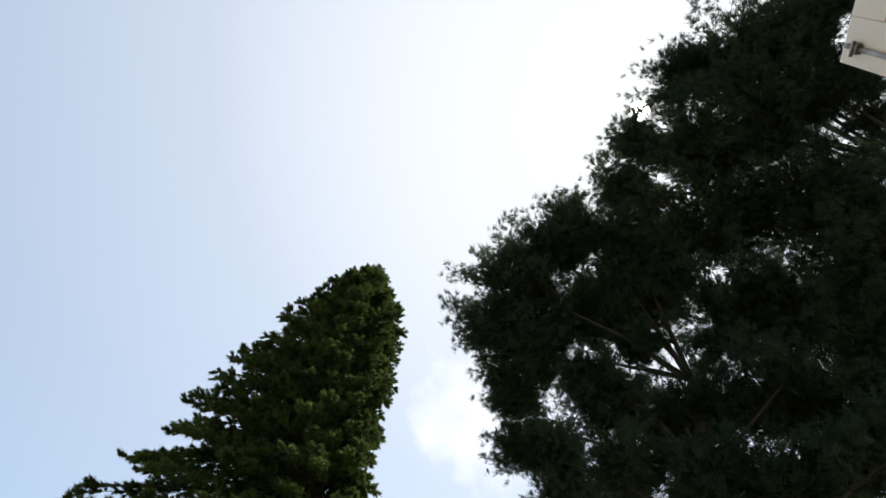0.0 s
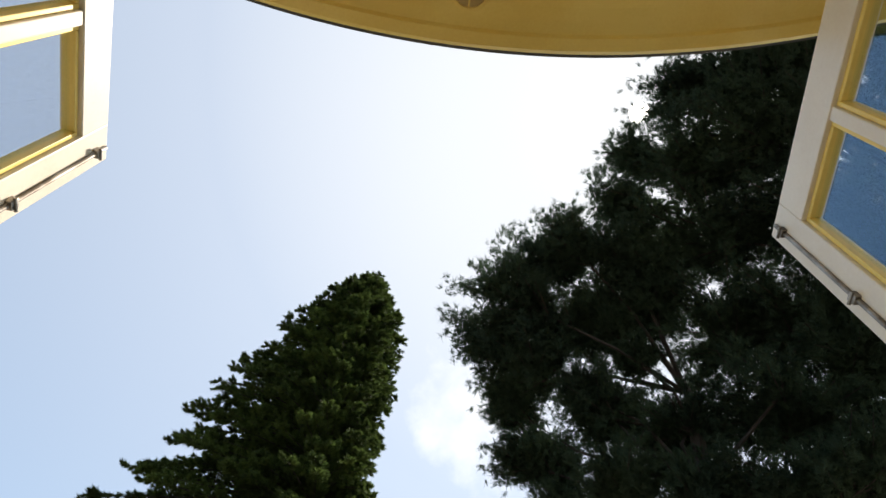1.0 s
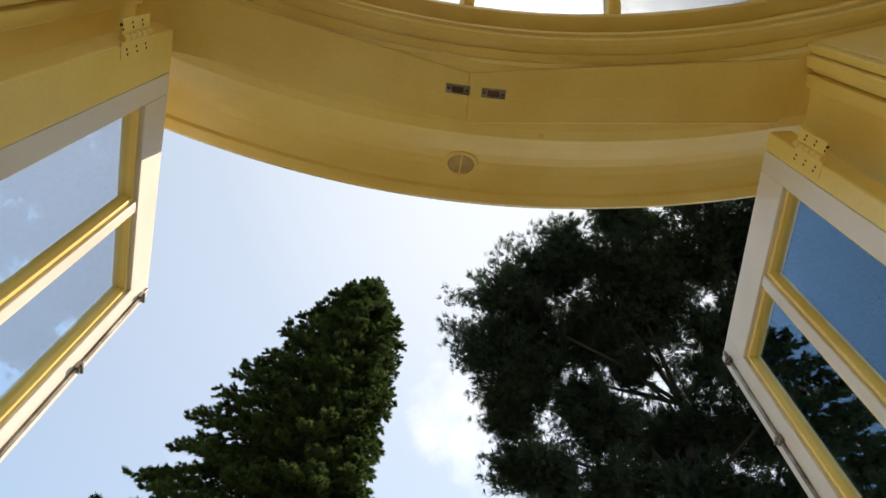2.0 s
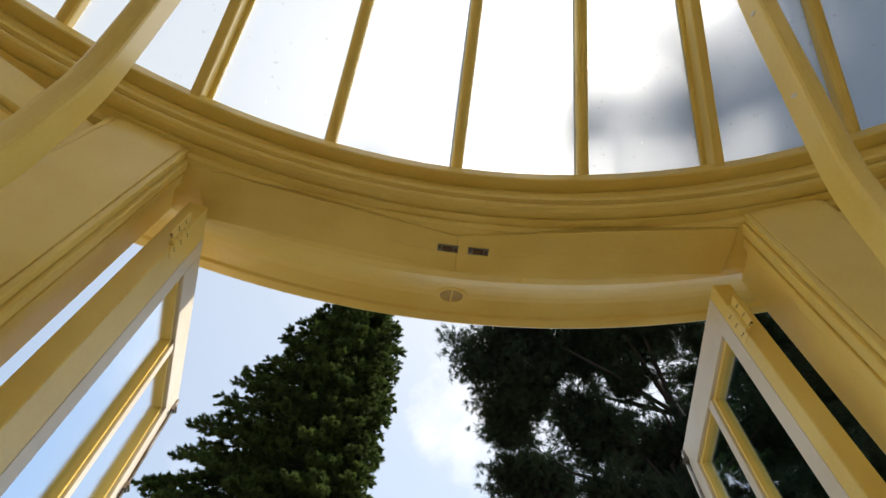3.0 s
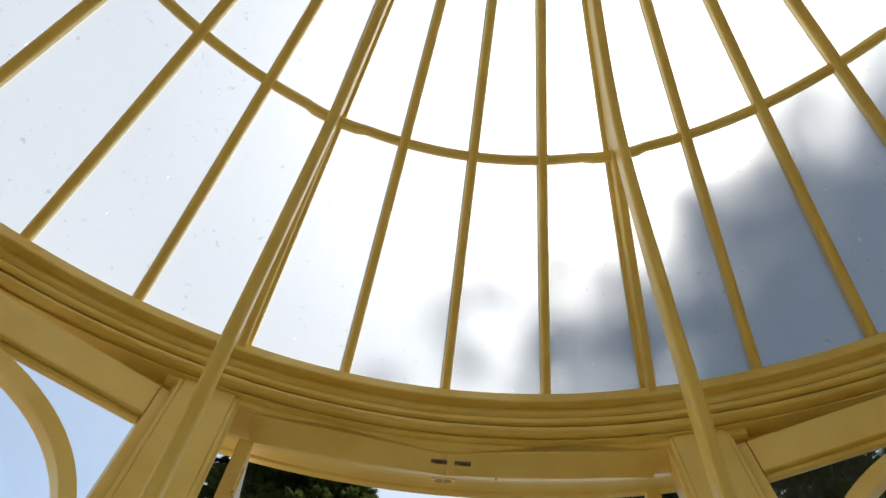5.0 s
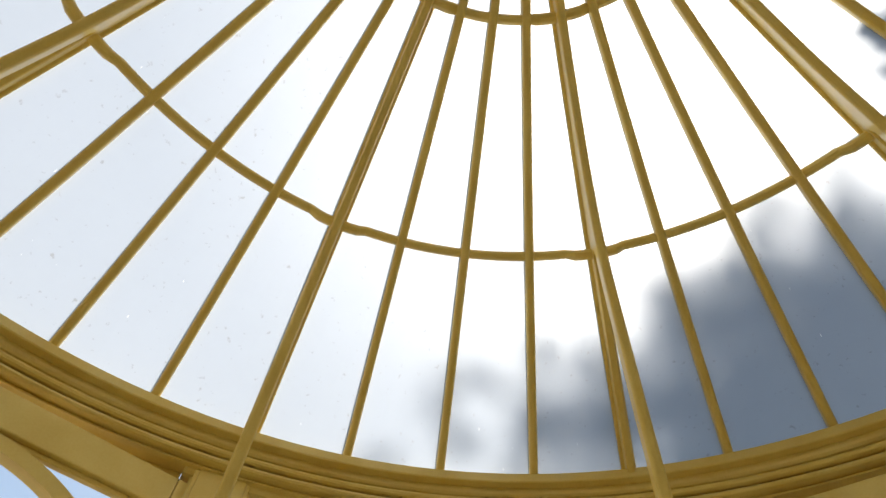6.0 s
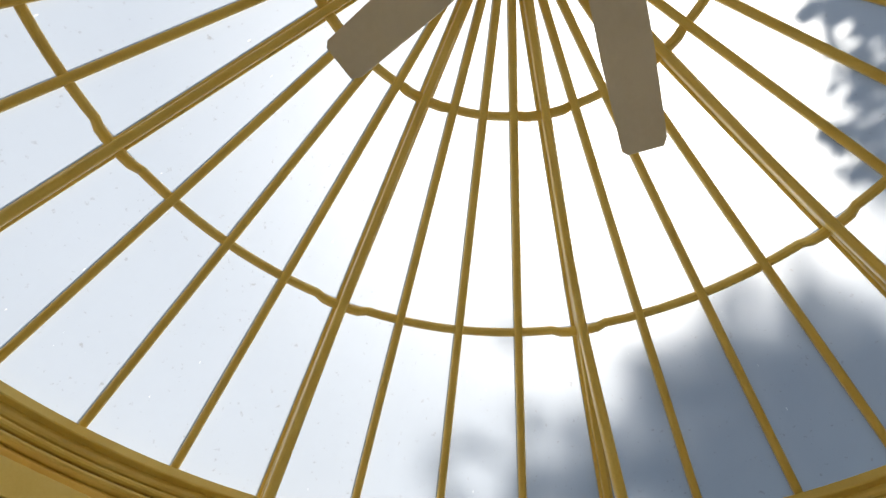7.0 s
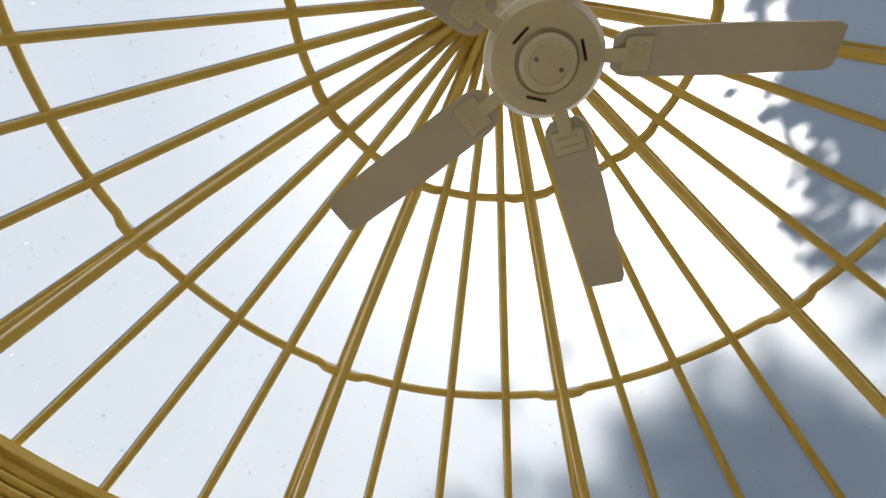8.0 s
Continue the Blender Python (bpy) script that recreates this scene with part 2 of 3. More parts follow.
def lathe(profile, a0, a1, steps, closed_profile=True, full=False):
    """Turns a profile of (radius, height) about the axis from angle a0 to a1 in degrees."""
    bm = bmesh.new()
    n = steps if full else steps + 1
    rings = []
    for i in range(n):
        a = radians(a0 + (a1 - a0) * i / steps)
        rings.append([bm.verts.new((r * math.cos(a), r * math.sin(a), z)) for r, z in profile])
    k = len(profile)
    for i in range(steps):
        p, q = rings[i], rings[(i + 1) % n]
        for j in range(k if closed_profile else k - 1):
            bm.faces.new((p[j], p[(j + 1) % k], q[(j + 1) % k], q[j]))
    if closed_profile and not full:
        bm.faces.new(rings[0][::-1])
        bm.faces.new(rings[-1])
    bmesh.ops.recalc_face_normals(bm, faces=bm.faces)
    return bm


def sweep(points, section, side, cap=True, widths=None):
    """Carries a section (a, b) along points: a goes along the fixed side vector, b along the curve's inner normal."""
    bm = bmesh.new()
    side = Vector(side).normalized()
    pts = [Vector(p) for p in points]
    rings = []
    for i, p in enumerate(pts):
        t = (pts[min(i + 1, len(pts) - 1)] - pts[max(i - 1, 0)]).normalized()
        nrm = side.cross(t).normalized()
        w = widths[i] if widths else 1.0
        rings.append([bm.verts.new(p + side * (a * w) + nrm * b) for a, b in section])
    k = len(section)
    for p, q in zip(rings, rings[1:]):
        for j in range(k):
            bm.faces.new((p[j], p[(j + 1) % k], q[(j + 1) % k], q[j]))
    if cap:
        bm.faces.new(rings[0][::-1])
        bm.faces.new(rings[-1])
    bmesh.ops.recalc_face_normals(bm, faces=bm.faces)
    return bm


def rounded(w, d, r, lo=0.0):
    """Section: w wide, from lo to d deep, its far corners rounded by r."""
    pts = [(-w / 2, lo), (w / 2, lo)]
    for cx, a0 in ((w / 2 - r, 0), (-(w / 2 - r), 90)):
        for i in range(4):
            a = radians(a0 + 30 * i)
            pts.append((cx + r * math.cos(a), d - r + r * math.sin(a)))
    return pts


def polar(r, az, z=0.0):
    return Vector((r * math.cos(radians(az)), r * math.sin(radians(az)), z))


# ---- the rotunda: its measures ----
STEP = 9.0                            # one pane of the dome, degrees
RIB0 = 112.57                         # the rib beside the door; ribs every four panes
R_RING = (1.499, 0.739)               # the two rings of the dome
POST_W = 0.20


def dome_z(r):
    """Height of the glass over a radius."""
    return 3.395 - 0.3617 * r - 0.0511 * r * r


# ---- ground and floor ----
# unseen ground, added to close the scene and bounce warm light
bm = bmesh.new()
bmesh.ops.create_grid(bm, x_segments=40, y_segments=40, size=600)
tagged(part("ground", bm, GROUND_BOUNCE), "unseen brownish ground round the glass summerhouse, toned for bounced light", "ground", kind="structure").location = (0, 0, -0.12)
# unseen floor whose pale tone brightens undersides
bm = cyl(bmesh.new(), 2.62, 2.6, -0.14, 0.0, 64)
tagged(part("floor", bm, FLOOR_BOUNCE), "round pale unseen floor of the rotunda, toned to bounce light up", "floor", kind="structure")

# ---- cornice: moulded ring under the glass ----
profile = [(2.170, 2.317), (2.170, 2.287), (2.173, 2.283), (2.206, 2.282), (2.204, 2.270), (2.206, 2.260), (2.212, 2.252), (2.222, 2.248), (2.236, 2.247), (2.236, 2.241),
           (2.206, 2.240), (2.199, 2.236), (2.197, 2.229), (2.200, 2.222), (2.210, 2.218), (2.238, 2.217), (2.238, 2.211),
           (2.212, 2.210), (2.205, 2.205), (2.204, 2.198), (2.208, 2.192), (2.218, 2.189), (2.244, 2.188), (2.244, 2.183), (2.236, 2.182), (2.236, 2.177), (2.256, 2.175),
           (2.30, 2.176), (2.30, 2.292), (2.44, 2.292), (2.44, 2.325), (2.42, 2.345), (2.38, 2.350), (2.27, 2.322)]
tagged(part("cornice", lathe(profile, 0, 360, 160, full=True), PAINT), "cream painted moulded cornice ring under the glass dome", "cornice", kind="structure")

# ---- lintel over the door: stepped underside, curved in plan ----
soffit = [(2.254, 2.2), (2.254, 2.166), (2.260, 2.157), (2.272, 2.152), (2.290, 2.1505), (2.36, 2.152), (2.395, 2.157), (2.42, 2.166), (2.45, 2.187),
          (2.48, 2.210), (2.505, 2.226), (2.53, 2.236), (2.56, 2.241), (2.585, 2.243), (2.592, 2.236), (2.618, 2.236), (2.626, 2.243), (2.626, 2.290), (2.302, 2.290), (2.302, 2.2)]
lintel = thing("lintel", "cream painted curved timber lintel with stepped underside above the door", "lintel", kind="structure")
part("head", lathe(soffit, 70.5, 116.5, 48), PAINT, lintel)
part("drip_edge", lathe([(2.628, 2.262), (2.636, 2.262), (2.636, 2.290), (2.628, 2.290)], 71, 116, 48), FLASHING, lintel, "dark lead drip edge")
# straight stops for the two leaves, meeting at a blunt angle
for x0, x1, inner, outer, outmost in ((-0.79, -0.1632, (2.132, 2.277), (2.212, 2.332), (2.268, 2.386)),
                                      (-0.1628, 0.515, (2.277, 2.212), (2.332, 2.292), (2.386, 2.348))):
    bm = bmesh.new()
    for far, z0 in ((outer, 2.1455), (outmost, 2.1488)):
        lowv = [bm.verts.new(v) for v in ((x0, inner[0], z0), (x1, inner[1], z0), (x1, far[1], z0), (x0, far[0], z0))]
        topv = [bm.verts.new((v.co.x, v.co.y, 2.170)) for v in lowv]
        bm.faces.new(lowv[::-1])
        bm.faces.new(topv)
        for i in range(4):
            bm.faces.new((lowv[i], lowv[(i + 1) % 4], topv[(i + 1) % 4], topv[i]))
    bmesh.ops.recalc_face_normals(bm, faces=bm.faces)
    bmesh.ops.bevel(bm, geom=bm.edges[:], offset=0.0014, segments=1, affect="EDGES")
    part("door_stop", bm, PAINT, lintel)
bm = cyl(bmesh.new(), 0.006, 0.007, -0.004, 0.004, 12)
part("screw_plug", bm, PAINT, lintel).matrix_local = Matrix.Translation(polar(2.408, 89.8, 2.163))
for az in (94.6, 92.7):
    m = Matrix.Translation(polar(2.319, az, 2.145)) @ Matrix.Rotation(radians(az - 90), 4, "Z")
    bm = block((-0.026, -0.010, -0.0015), (0.026, 0.010, 0.0), 0.0004)
    plate = part("strike_plate", bm, STEEL, lintel, "worn steel strike plate")
    plate.matrix_local = m
    # no hole is cut: a dark block gives its shade; screw heads beside it
    bm = block((-0.013, -0.006, -0.004), (0.012, 0.006, -0.0016), 0.001)
    for sx in (-0.020, 0.020):
        cyl(bm, 0.003, 0.003, -0.003, -0.001, 8, Matrix.Translation((sx, 0, 0)))
    part("hole_shade_and_screws", bm, RUST, plate, "dark rusty block for the shade in the bolt hole, with screw heads")
# the disc isn't sunk: its recess's shade is in the brown colour
vent = part("vent_cover", lathe([(0.0, -0.004), (0.030, -0.004), (0.033, -0.002), (0.033, 0.004), (0.0, 0.004)], 0, 360, 32, full=True), VENT_SHADE, lintel, "small round vent cover, the shade of its recess put in as brown")
vent.matrix_local = Matrix.Translation(polar(2.515, 93.8, 2.2285)) @ Matrix.Rotation(radians(4), 4, "Z") @ Matrix.Rotation(radians(24), 4, "X")
bm = lathe([(0.033, -0.006), (0.041, -0.005), (0.042, 0.004), (0.033, 0.004)], 0, 360, 32, full=True)
part("rim", bm, PAINT, vent)
part("bar", block((-0.002, -0.032, -0.007), (0.002, 0.032, -0.003), 0.0008), PAINT, vent)

# ---- posts between the bays ----
def post(name, deep):
    """A post with a moulded jamb on either side; its face is towards -y, towards the middle."""
    ob = thing(name, "cream painted wooden post with moulded jambs between the bays", "post", "posts round the rotunda")
    h = 2.1755
    part("shaft", block((-POST_W / 2 + 0.022, 0.0, -0.02), (POST_W / 2 - 0.022, deep + 0.01, h), 0.004), PAINT, ob)
    for s in (-1, 1):
        bm = bmesh.new()
        x = s * POST_W / 2
        for a, b, y0, y1 in ((0.022, 0.009, 0.002, 0.020), (0.022, 0.000, 0.021, 0.046), (0.022, 0.013, 0.047, 0.058), (0.022, 0.004, 0.059, 0.088), (0.022, 0.014, 0.089, deep)):
            lo, hi = sorted((x - s * a, x - s * b))
            box(bm, (lo, y0, -0.02), (hi, y1, h - 0.004), 0.003)
        part("jamb_moulding", bm, PAINT, ob)
    return ob


POSTS = [113.3, 74.1] + [113.3 + 35.644 * i for i in range(1, 9)]
first = post("post", 0.172)
slender = post("post", 0.205)
for i, az in enumerate(POSTS):
    m = Matrix.Translation(polar(2.243, az)) @ Matrix.Rotation(radians(az - 90), 4, "Z")
    if i < 2:
        (first, slender)[i].matrix_world = m
    else:
        copy_thing(first, m)

# ---- dome: ribs, bars, rings and panes ----
def arch_points():
    """The rib's inner line: an upright foot, a bend under the cornice, then up to the crown."""
    keys = [(2.09, 0.0), (2.09, 0.7), (2.09, 1.25), (2.082, 1.60), (2.045, 1.76), (2.01, 1.85), (1.96, 1.93), (1.885, 2.035), (1.80, 2.155), (1.70, 2.285), (1.56, 2.465), (1.43, 2.61), (1.25, 2.755),
            (1.05, 2.875), (0.74, 3.04), (0.42, 3.17), (0.12, 3.28)]
    out = []
    for i in range(len(keys) - 1):
        p0, p1, p2, p3 = (Vector(keys[min(max(j, 0), len(keys) - 1)]) for j in (i - 1, i, i + 1, i + 2))
        for s in range(5):
            t = s / 5
            out.append(0.5 * (2 * p1 + (p2 - p0) * t + (2 * p0 - 5 * p1 + 4 * p2 - p3) * t * t + (3 * p1 - p0 - 3 * p2 + p3) * t ** 3))
    return out + [Vector(keys[-1])]


def dome_rib(name, twist=0.0):
    """A rib in the plane y = 0; its foot may stand some degrees off the plane of its crown."""
    ob = thing(name, "cream painted arched rib rising from floor to dome crown", "rib", "ribs of the dome")
    line = [polar(q.x, twist * min(1.0, max(0.0, (q.x - 1.35) / 0.6)), q.y) for q in arch_points()]
    part("arch", sweep(line, [(a, -b) for a, b in rounded(0.038, 0.022, 0.012, -0.044)], (0, 1, 0),
                       widths=[1.0 - 0.20 * min(1, max(0, (p.z - 1.9) / 0.9)) for p in line]), PAINT, ob)
    # web between arch and glass above the first ring
    bm = bmesh.new()
    up, low = [], []
    for q in arch_points():
        if q.x < 1.48:
            up.append((q.x, dome_z(q.x) - 0.012))
            low.append((q.x, q.y + 0.03))
    for side in (-0.015, 0.015):
        va = [bm.verts.new((r, side, z)) for r, z in up]
        vb = [bm.verts.new((r, side, z)) for r, z in low]
        for i in range(len(va) - 1):
            bm.faces.new((va[i], va[i + 1], vb[i + 1], vb[i]))
    bmesh.ops.recalc_face_normals(bm, faces=bm.faces)
    part("web", bm, PAINT, ob)
    return ob


# the two beside the door stand wider at the foot than at the crown
dome_rib("dome_rib", 0.2).matrix_world = Matrix.Rotation(radians(RIB0), 4, "Z")
worn = dome_rib("dome_rib", -0.6)
worn.matrix_world = Matrix.Rotation(radians(RIB0 - 36), 4, "Z")
for r, z, size in ((1.790, 2.190, 0.011), (1.915, 2.012, 0.013)):
    bm = cyl(bmesh.new(), size, size * 0.7, 0.0, 0.0022, 9, Matrix.Diagonal((0.45, 1.0, 1.0, 1.0)))
    tilt = Matrix.Translation(polar(r, -0.6 * min(1.0, (r - 1.35) / 0.6), z) + Vector((0, 0.0178, 0))) @ Matrix.Rotation(radians(35), 4, "Y") @ Matrix.Rotation(radians(-90), 4, "X")
    part("scuff", bm, PAINT_OUT, worn, "pale chip in the paint").matrix_local = tilt
rib = dome_rib("dome_rib")
rib.matrix_world = Matrix.Rotation(radians(RIB0 + 36), 4, "Z")
for i in range(2, 9):
    copy_thing(rib, Matrix.Rotation(radians(RIB0 + 36 * i), 4, "Z"))

dome = thing("glass_dome", "shallow glass dome with cream painted glazing bars and hazy panes", "glass roof")
radii = [2.25 - (2.25 - 0.11) * i / 22 for i in range(23)]
bar_line = [(r, 0, dome_z(r)) for r in radii]


def share(name, me, m, parent):
    ob = new(name, me)
    ob.parent = parent
    ob.matrix_local = m
    return ob


slim = [(a, -b) for a, b in rounded(0.031, 0.034, 0.012, -0.012)]
wide = [(a, -b) for a, b in ((-0.026, -0.012), (0.026, -0.012), (0.026, 0.006), (0.023, 0.009), (0.014, 0.010), (0.013, 0.056), (0.010, 0.060),
                             (-0.010, 0.060), (-0.013, 0.056), (-0.014, 0.010), (-0.023, 0.009), (-0.026, 0.006))]
bars = {}
for kind, sec in (("slim", slim), ("wide", wide)):
    ob = part("glazing_bar", sweep(bar_line, sec, (0, 1, 0)), PAINT, dome)
    bars[kind] = ob
bars["wide"].matrix_local = Matrix.Rotation(radians(RIB0), 4, "Z")
bars["slim"].matrix_local = Matrix.Rotation(radians(RIB0 + STEP), 4, "Z")
for k in range(2, 40):
    share("glazing_bar", bars["wide" if k % 4 == 0 else "slim"].data, Matrix.Rotation(radians(RIB0 + STEP * k), 4, "Z"), dome)

# rings: one curved bar to each bay, cranked where it meets the ribs
def ring_bar(r, drop):
    bm = bmesh.new()
    sec = [(0.018 * math.cos(radians(a)), 0.016 * math.sin(radians(a))) for a in range(0, 360, 36)]
    rings = []
    half = 18 - math.degrees(0.012 / r)
    crank = math.degrees(0.085 / r)
    n = 30
    for i in range(n + 1):
        a = -half + 2 * half * i / n
        edge = half - abs(a)
        lift = -0.020 * max(0.0, min(1.0, (crank - edge) / (crank * 0.35)))
        c = polar(r, a, dome_z(r) - drop + lift)
        radial = polar(1, a)
        fat = 1.12 if edge < crank else 1.0
        rings.append([bm.verts.new(c + radial * (u * fat) + Vector((0, 0, v * fat))) for u, v in sec])
    k = len(sec)
    for p, q in zip(rings, rings[1:]):
        for j in range(k):
            bm.faces.new((p[j], p[(j + 1) % k], q[(j + 1) % k], q[j]))
    bm.faces.new(rings[0])
    bm.faces.new(rings[-1][::-1])
    bmesh.ops.recalc_face_normals(bm, faces=bm.faces)
    return bm


for r in R_RING:
    ob = part("ring_bar", ring_bar(r, 0.008), PAINT, dome)
    for i in range(10):
        m = Matrix.Rotation(radians(RIB0 + 18 + 36 * i), 4, "Z")
        if i == 0:
            ob.matrix_local = m
        else:
            share("ring_bar", ob.data, m, dome)

# panes: three tiers of forty
def pane_mesh(r0, r1):
    verts, faces = [], []
    n, k = 6, 3
    for i in range(n + 1):
        r = r0 + (r1 - r0) * i / n
        for j in range(k + 1):
            v = polar(r, STEP * j / k, dome_z(r) + 0.002)
            verts.append(v)
    for i in range(n):
        for j in range(k):
            a = i * (k + 1) + j
            faces.append((a, a + 1, a + k + 2, a + k + 1))
    return verts, faces


for r0, r1 in ((2.262, R_RING[0] - 0.004), (R_RING[0] + 0.004, R_RING[1] - 0.004), (R_RING[1] + 0.004, 0.12)):
    ob = None
    for k in range(40):
        m = Matrix.Rotation(radians(RIB0 + STEP * k), 4, "Z")
        if ob is None:
            ob = raw("pane", *pane_mesh(r0, r1), ROOF_GLASS, dome)
            ob.matrix_local = m
        else:
            share("pane", ob.data, m, dome)
bm = lathe([(0.0, 3.41), (0.15, 3.375), (0.15, 3.33), (0.13, 3.27), (0.09, 3.24), (0.0, 3.235)], 0, 360, 32, full=True)
part("crown", bm, PAINT, dome, "cream painted crown boss")

# ---- windows in the bays beside the door, plain walls in the others ----
def arched_window(name, width, z1, z0):
    """A flat window: frame, an arched bar below the head and a pane; it faces +y, x along its width."""
    ob = thing(name, "cream painted window with an arched glazing bar under its head rail", "window", kind="structure")
    w = width / 2
    for s in (-1, 1):
        lo, hi = sorted((s * w, s * (w - 0.05)))
        part("stile", block((lo, -0.03, z0), (hi, 0.03, z1), 0.004), PAINT, ob)
    part("head_rail", block((-w + 0.052, -0.03, z1 - 0.105), (w - 0.052, 0.03, z1), 0.004), PAINT, ob)
    part("head_bead", block((-w + 0.052, -0.012, z1 - 0.120), (w - 0.052, 0.012, z1 - 0.106), 0.003), PAINT, ob)
    part("window_sill", block((-w - 0.02, -0.07, z0 - 0.05), (w + 0.02, 0.07, z0 - 0.002), 0.006), PAINT, ob)
    rad, tall = w - 0.056, 0.375
    cz = z1 - 0.128 - tall
    pts = [(rad * math.cos(radians(a)), 0, cz + tall * math.sin(radians(a))) for a in range(0, 181, 5)]
    part("arch_bar", sweep(pts, [(-0.024, -0.019), (0.024, -0.019), (0.024, 0.019), (-0.024, 0.019)], (0, 1, 0)), PAINT, ob)
    pane = part("pane", block((-w + 0.03, -0.003, z0 + 0.01), (w - 0.03, 0.003, z1 - 0.03)), GLASS, ob)
    pane.visible_shadow = False
    return ob


for i, az in enumerate((113.3 + 17.82, 74.1 - 17.82), 1):
    width = 2 * 2.33 * math.sin(radians(17.8)) - POST_W + 0.02
    win = arched_window("window_%d" % i, width, 2.130, 0.62)
    win.matrix_world = Matrix.Translation(polar(2.325 * math.cos(radians(17.8)), az)) @ Matrix.Rotation(radians(az - 90), 4, "Z")
    bm = lathe([(2.30, -0.02), (2.42, -0.02), (2.42, 0.575), (2.30, 0.575)], az - 15.3, az + 15.3, 16)
    tagged(part("wall_below_window_%d" % i, bm, PLASTER), "low painted wall under a window", "wall", kind="structure")
for i in range(7):
    az = 113.3 + 35.644 * (i + 1.5)
    bm = lathe([(2.30, -0.02), (2.42, -0.02), (2.42, 2.285), (2.31, 2.285), (2.31, 2.16), (2.30, 2.16)], az - 15.6, az + 15.6, 16)
    tagged(part("wall_%d" % (i + 1), bm, PLASTER), "plain painted curved wall between posts", "wall", kind="structure")
bm = lathe([(2.30, 2.135), (2.355, 2.135), (2.355, 2.291), (2.302, 2.291)], 116.6, 116.6 + 337.6 - 23.8, 120)
tagged(part("wall_plate", bm, PAINT), "cream painted timber ring beam above the windows", "beam", kind="structure")


# ---- French doors, both leaves swung outwards ----
def french_door(name, mirror, width, top, lead):
    """A leaf that runs along +x from its hinge; its inner face is towards -y times mirror; lead: how far the stile reaches past the hinge."""
    ob = thing(name, "open cream painted glazed French door leaf with a long bolt", "door", kind="structure")
    t, st, rail, z0 = 0.022, 0.086, 0.092, 0.03
    f = mirror
    # strip by the hinge, yellower than the rest of the leaf
    part("hinge_edge", block((-lead, -t, z0), (0.040, t, top), 0.003), PAINT, ob, "cream hinge edge")
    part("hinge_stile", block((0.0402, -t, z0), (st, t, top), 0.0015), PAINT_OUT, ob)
    part("lock_stile", block((width - st, -t, z0), (width, t, top), 0.003), PAINT_OUT, ob)
    part("top_rail", block((st, -t, top - rail), (width - st, t, top), 0.002), PAINT_OUT, ob)
    part("bottom_rail", block((st, -t, z0), (width - st, t, z0 + 0.24), 0.002), PAINT_OUT, ob)
    part("lock_rail", block((st, -t, 0.78), (width - st, t, 0.88), 0.002), PAINT_OUT, ob)
    mid = width / 2
    part("glazing_bar", block((mid - 0.014, -t * 0.9, 0.88), (mid + 0.014, t * 0.9, top - rail), 0.003), PAINT_OUT, ob)
    for a, b in ((st, mid - 0.014), (mid + 0.014, width - st)):
        bm = bmesh.new()
        for lo, hi in (((a, -0.013, 0.88), (a + 0.010, 0.013, top - rail)), ((b - 0.010, -0.013, 0.88), (b, 0.013, top - rail)),
                       ((a + 0.010, -0.013, top - rail - 0.010), (b - 0.010, 0.013, top - rail)), ((a + 0.010, -0.013, 0.88), (b - 0.010, 0.013, 0.89))):
            box(bm, lo, hi, 0.002)
        part("bead", bm, PAINT, ob)
        pane = part("pane", block((a + 0.004, -0.002, 0.884), (b - 0.004, 0.002, top - rail - 0.004)), DOOR_GLASS, ob)
        pane.visible_shadow = False
        part("panel", block((a + 0.002, -0.010, z0 + 0.24), (b - 0.002, 0.010, 0.78), 0.003), PAINT_OUT, ob)
    # bolt: rod in guides along the lock stile
    bx, by = width - 0.034, -f * (t + 0.003)
    rod = part("bolt_rod", cyl(bmesh.new(), 0.005, 0.005, 1.0, top - 0.012, 12, Matrix.Translation((bx, by, 0))), STEEL, ob, "long worn steel bolt rod")
    for z in (1.15, top - 0.30, top - 0.045):
        bm = block((bx - 0.010, by - 0.008, z - 0.010), (bx + 0.010, by + 0.008, z + 0.010), 0.0025)
        cyl(bm, 0.0035, 0.0035, -0.014, 0.014, 8, Matrix.Translation((bx, by - f * 0.008, z)) @ Matrix.Rotation(radians(90), 4, "Y"))
        part("bolt_guide", bm, STEEL, ob, "worn steel bolt guide")
    for z in (top - 0.150, 1.05, 0.25):
        bm = bmesh.new()
        for q in range(5):
            cyl(bm, 0.0062, 0.0062, z - 0.045 + q * 0.0185, z - 0.0285 + q * 0.0185, 12, Matrix.Translation((-0.012 - lead, -f * (t + 0.002), 0)))
        box(bm, (-0.004 - lead, -f * t - 0.0012, z - 0.045), (0.026 - lead, -f * t + 0.0012, z + 0.045), 0.0)
        box(bm, (-0.042 - lead, -f * t - 0.0012, z - 0.045), (-0.018 - lead, -f * t + 0.0012, z + 0.045), 0.0)
        hinge = part("hinge", bm, PAINT, ob, "painted butt hinge with bare pin")
        bm = bmesh.new()
        for q in range(3):
            for u in (-0.034, -0.026, 0.010, 0.019):
                cyl(bm, 0.0026, 0.0026, -0.0016, 0.0016, 8, Matrix.Translation((u - lead, -f * t, z - 0.032 + q * 0.032 + u * 0.4)) @ Matrix.Rotation(radians(90), 4, "X"))
        part("hinge_screw", bm, RUST, hinge, "small rusty screw heads")
    return ob


